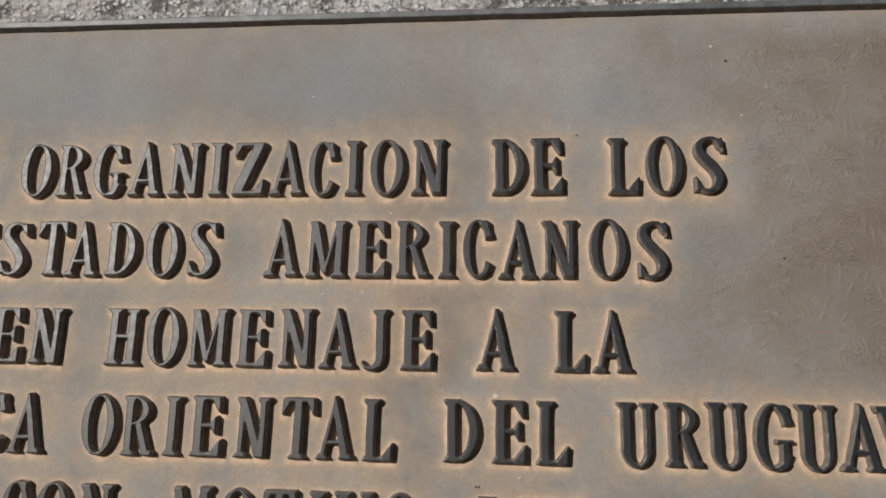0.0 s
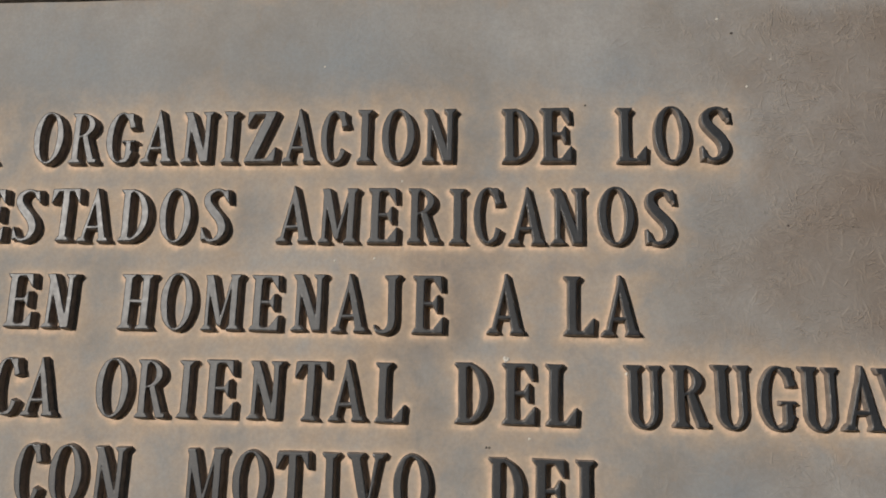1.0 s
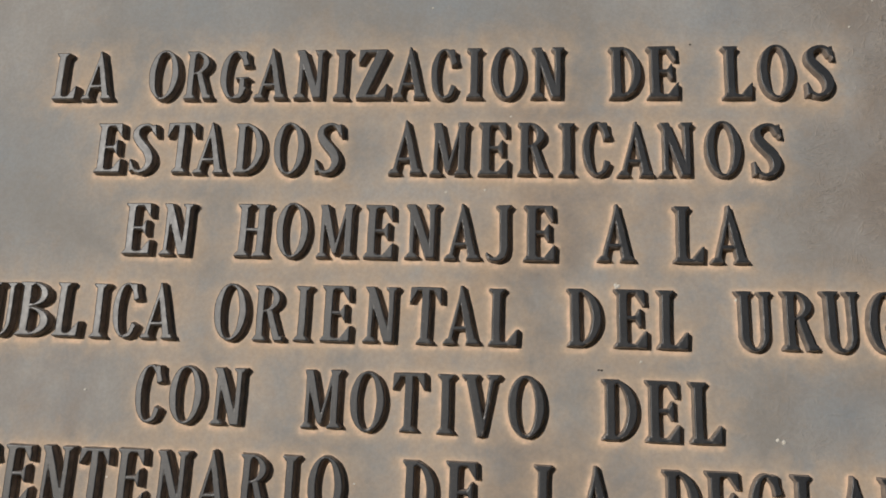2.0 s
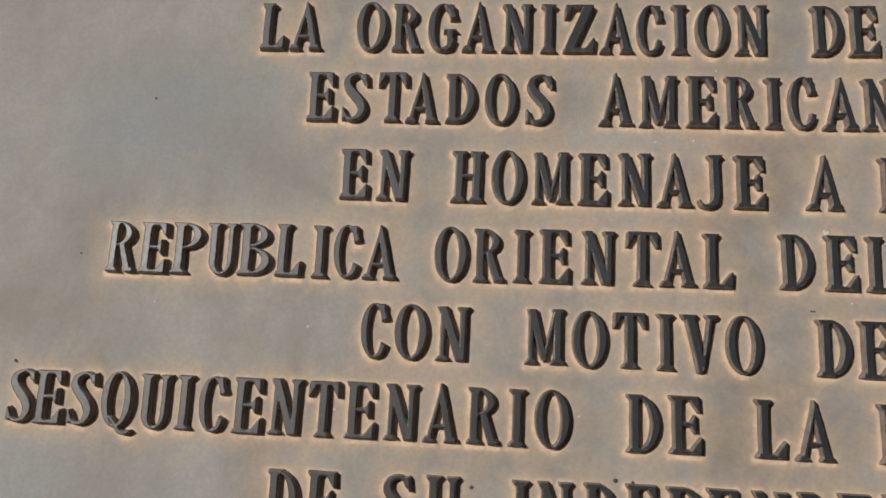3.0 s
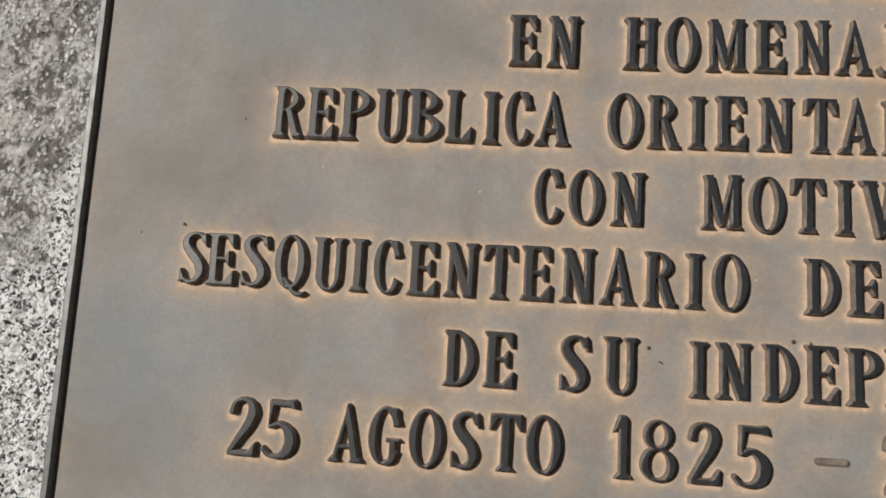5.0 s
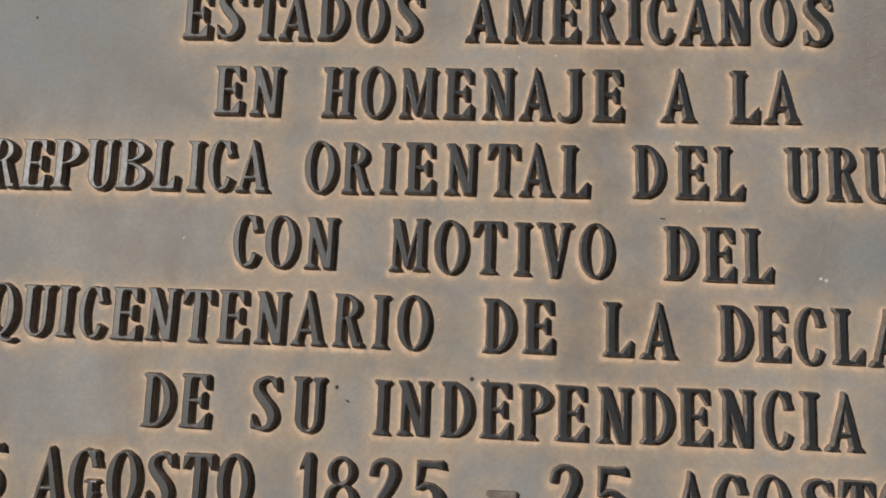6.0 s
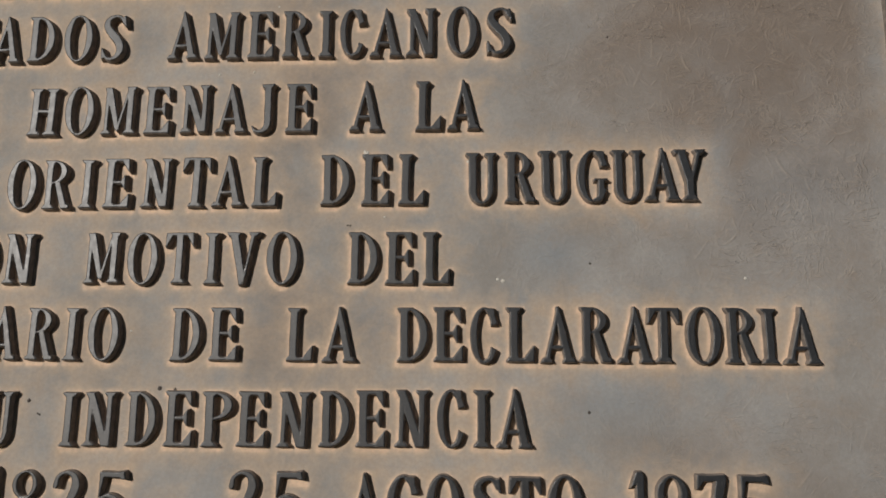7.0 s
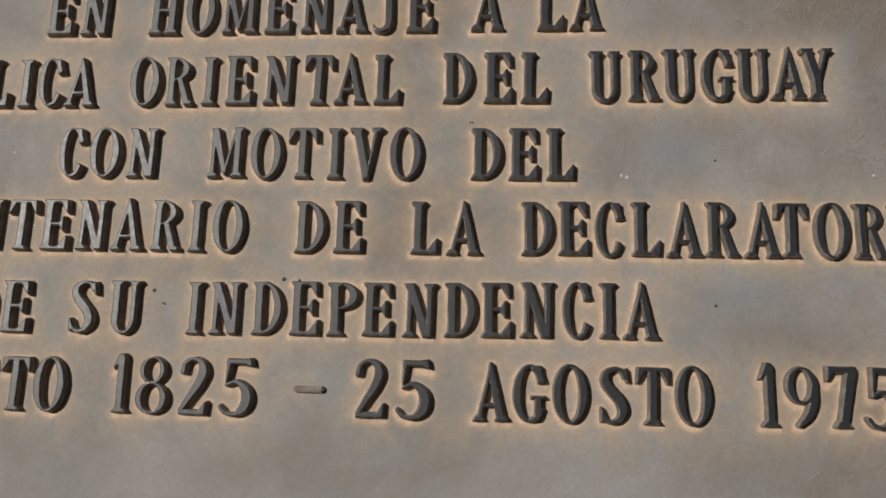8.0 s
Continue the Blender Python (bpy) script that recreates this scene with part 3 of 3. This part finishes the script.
def plate_sheet():
    """The plate: a gently uneven sheet with turned-back edges; it carries where the residue, the painted edge light and
    the stain lie.
    """
    x0, x1, z0, z1 = LEFT + RIM_W * 0.5, RIGHT - RIM_W * 0.5, BOTTOM + RIM_W * 0.5, TOP - RIM_W * 0.5
    nx, nz = 640, 392
    gx, gz = np.meshgrid(np.linspace(x0, x1, nx), np.linspace(z0, z1, nz))
    gz = gz + SLANT * (gx - 0.19) * np.clip((gz - 0.15) / (z1 - 0.15), 0, 1)
    dist = np.full(gx.shape, 9.0)
    crowd = np.zeros(gx.shape)
    for a, b, c, d in boxes:
        far = np.hypot(np.maximum(np.maximum(a - gx, gx - b), 0), np.maximum(np.maximum(c - gz, gz - d), 0))
        dist = np.minimum(dist, far)
        crowd += np.exp(-(far / 0.012) ** 2)
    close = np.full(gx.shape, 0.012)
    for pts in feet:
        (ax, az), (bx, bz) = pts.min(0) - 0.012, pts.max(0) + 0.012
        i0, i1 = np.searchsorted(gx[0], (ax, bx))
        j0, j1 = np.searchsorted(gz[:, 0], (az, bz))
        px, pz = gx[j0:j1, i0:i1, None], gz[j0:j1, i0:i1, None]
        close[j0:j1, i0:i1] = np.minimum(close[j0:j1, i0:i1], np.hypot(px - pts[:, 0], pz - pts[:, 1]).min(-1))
    edge = np.minimum(np.minimum(gx - x0, x1 - gx), np.minimum(gz - z0, z1 + SLANT * (gx - 0.19) - gz))
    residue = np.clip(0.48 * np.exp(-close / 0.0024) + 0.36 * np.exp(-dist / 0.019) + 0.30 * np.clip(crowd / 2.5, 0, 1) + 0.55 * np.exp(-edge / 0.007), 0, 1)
    stain = np.clip(1.25 - np.hypot(gx - 0.5878, gz + 0.2619) / 0.0075 * 0.9, 0, 1)
    # darker brown on the margin free of type: patina plus painted falloff of light
    patina_falloff = np.clip((gx - 0.36) / 0.22, 0, 1) * np.clip(0.75 + 0.9 * gz / 0.25, 0.25, 1) * np.clip(dist / 0.02, 0.25, 1) * np.clip(edge / 0.025, 0, 1)
    # blue-grey bloom in a few places
    bloom = sum(np.exp(-((gx - x) / (1.5 * r)) ** 2 - ((gz - z) / r) ** 2) for x, z, r in ((0.447, -0.084, 0.016), (0.488, -0.176, 0.022), (-0.13, 0.06, 0.05), (0.60, -0.04, 0.03), (0.352, 0.014, 0.010), (0.361, 0.010, 0.007), (0.361, 0.010, 0.007), (-0.24, -0.20, 0.05), (0.02, 0.185, 0.03), (0.215, 0.185, 0.026), (0.39, 0.168, 0.02)))
    uneven = [0.0007 * noise.fractal(Vector((x * 12, 3.3, z * 12)), 0.9, 2.0, 3) for x, z in zip(gx.ravel(), gz.ravel())]
    verts = [(x, SHEET + 0.0004 * min(max(u * 1000, -1), 1) * 0.4, z) for x, z, u in zip(gx.ravel(), gz.ravel(), uneven)]
    faces = [(j * nx + i, j * nx + i + 1, (j + 1) * nx + i + 1, (j + 1) * nx + i) for j in range(nz - 1) for i in range(nx - 1)]
    n0 = len(verts)
    verts += [(x0, STONE, z0), (x1, STONE, z0), (x1, STONE, z1), (x0, STONE, z1)]
    corners = [0, nx - 1, nx * nz - 1, nx * (nz - 1)]
    runs = [list(range(nx)), [j * nx + nx - 1 for j in range(nz)], list(range(nx * nz - 1, nx * (nz - 1) - 1, -1)), [j * nx for j in range(nz - 1, -1, -1)]]
    for k, run in enumerate(runs):
        faces.append(tuple(reversed(run)) + (n0 + k, n0 + (k + 1) % 4))
    faces.append((n0 + 3, n0 + 2, n0 + 1, n0))
    me = mesh_of("plate", verts, faces, PLATE)
    # "foot" holds the pale edge light painted close round each letter
    for name, values in (("residue", residue), ("stain", stain), ("patina_falloff", patina_falloff), ("bloom", np.clip(bloom, 0, 1)), ("foot", np.exp(-np.maximum(close - 0.0012, 0) / 0.0009))):
        me.attributes.new(name, "FLOAT", "POINT").data.foreach_set("value", list(values.ravel()) + [0.0] * 4)
    me.polygons.foreach_set("use_smooth", [i < (nx - 1) * (nz - 1) for i in range(len(me.polygons))])
    return me


part("plate", plate_sheet(), plaque, "matt brown bronze sheet with ochre residue and painted pale edge light round the letters")


def rim():
    """The raised rim round the plate: a slightly wavy bar with a sloped inner flank and rounded shoulders."""
    profile = [(0.0, STONE + 0.002), (0.0, SHEET - RELIEF + 0.0010), (0.0003, SHEET - RELIEF + 0.0003), (0.0009, SHEET - RELIEF), (0.0042, SHEET - RELIEF), (0.0046, SHEET - RELIEF + 0.0003), (0.0049, SHEET - RELIEF + 0.0010), (RIM_W, SHEET + 0.0006)]
    path = []
    corners = [(LEFT, BOTTOM), (RIGHT, BOTTOM), (RIGHT, TOP), (LEFT, TOP)]
    for (ax, az), (bx, bz) in zip(corners, corners[1:] + corners[:1]):
        length = math.hypot(bx - ax, bz - az)
        n = round(length / 0.008)
        for i in range(n):
            t = i / n
            path.append((ax + (bx - ax) * t, az + (bz - az) * t))
    verts, faces = [], []
    m, p = len(path), len(profile)
    for x, z in path:
        wave = 0.0005 * noise.noise(Vector((x * 30, 1.0, z * 30)))
        for inset, y in profile:
            # shrink the whole outline towards the middle by the inset
            fx = min(max(x, LEFT + inset), RIGHT - inset)
            fz = min(max(z, BOTTOM + inset), TOP - inset)
            k = inset / RIM_W
            if z > 0.15:
                fz += SLANT * (x - 0.19) * (z - 0.15) / (TOP - 0.15)
            verts.append((fx + wave * k, y + 0.3 * wave, fz + wave * k))
    for i in range(m):
        for k in range(p - 1):
            a, b = i * p + k, ((i + 1) % m) * p + k
            faces.append((a, b, b + 1, a + 1))
    me = mesh_of("rim", verts, faces, RIM, FLANK)
    me.polygons.foreach_set("material_index", [1 if i % (p - 1) == p - 2 else 0 for i in range(len(faces))])
    me.polygons.foreach_set("use_smooth", [i % (p - 1) in (1, 2, 4, 5) for i in range(len(faces))])
    return me


part("rim", rim(), plaque, "dark grey raised bronze rim, worn pale along the edge")


# ---- grit stuck to the plate ----
def grit(name, spots, material, label):
    r = random.Random(9)
    bm = bmesh.new()
    for x, z, size in spots:
        made = bmesh.ops.create_icosphere(bm, subdivisions=1, radius=size)["verts"]
        for v in made:
            v.co = Vector((v.co.x * r.uniform(0.8, 1.3), v.co.y * 0.6, v.co.z * r.uniform(0.8, 1.2))) + Vector((x, SHEET, z + Z0))
    me = bpy.data.meshes.new(name)
    bm.to_mesh(me), bm.free()
    me.materials.append(material)
    tagged(new(name, me), label, "grit", kind="stuff")


grit("pale_grit",
    [(0.4532, 0.2045, 0.0010), (0.4842, 0.1764, 0.0007), (0.2549, 0.0992, 0.0008), (0.2140, 0.0477, 0.0008), (0.2391, 0.0492, 0.0007), (0.3208, -0.0124, 0.0013),
     (0.4143, -0.1016, 0.0013), (0.5706, -0.1001, 0.0010), (0.3348, -0.0578, 0.0008), (0.1649, -0.1348, 0.0008), (-0.2799, 0.0388, 0.0008), (-0.1207, -0.0710, 0.0007),
     (0.3202, -0.0112, 0.0012), (0.3913, -0.0194, 0.0011), (0.0083, -0.1373, 0.0007), (0.2007, 0.1784, 0.0007), (0.4688, 0.1585, 0.0008), (0.3222, -0.0118, 0.0013),
     (0.4111, -0.1005, 0.0012), (-0.0133, -0.0842, 0.0009)], PALE, "small pale specks of grit stuck to the plate")
grit("dark_grit",
    [(0.4615, 0.1947, 0.0010), (-0.1375, 0.0756, 0.0010), (0.4716, -0.0901, 0.0009), (0.4685, -0.1860, 0.0011), (0.0989, -0.1814, 0.0013), (0.1877, -0.1725, 0.0016),
     (0.1983, -0.1734, 0.0011), (0.1072, -0.1904, 0.0008), (-0.2137, -0.1144, 0.0012), (-0.1775, -0.0390, 0.0008), (-0.2431, -0.1213, 0.0007), (0.3116, -0.0633, 0.0008),
     (-0.0725, -0.1206, 0.0006), (-0.2139, -0.1530, 0.0008), (-0.2124, -0.1152, 0.0009), (0.1058, -0.1898, 0.0007), (0.3697, 0.1480, 0.0007),
     (0.3099, -0.0631, 0.0008), (0.4878, 0.0696, 0.0008)], DARK, "small dark specks of dirt stuck to the plate")
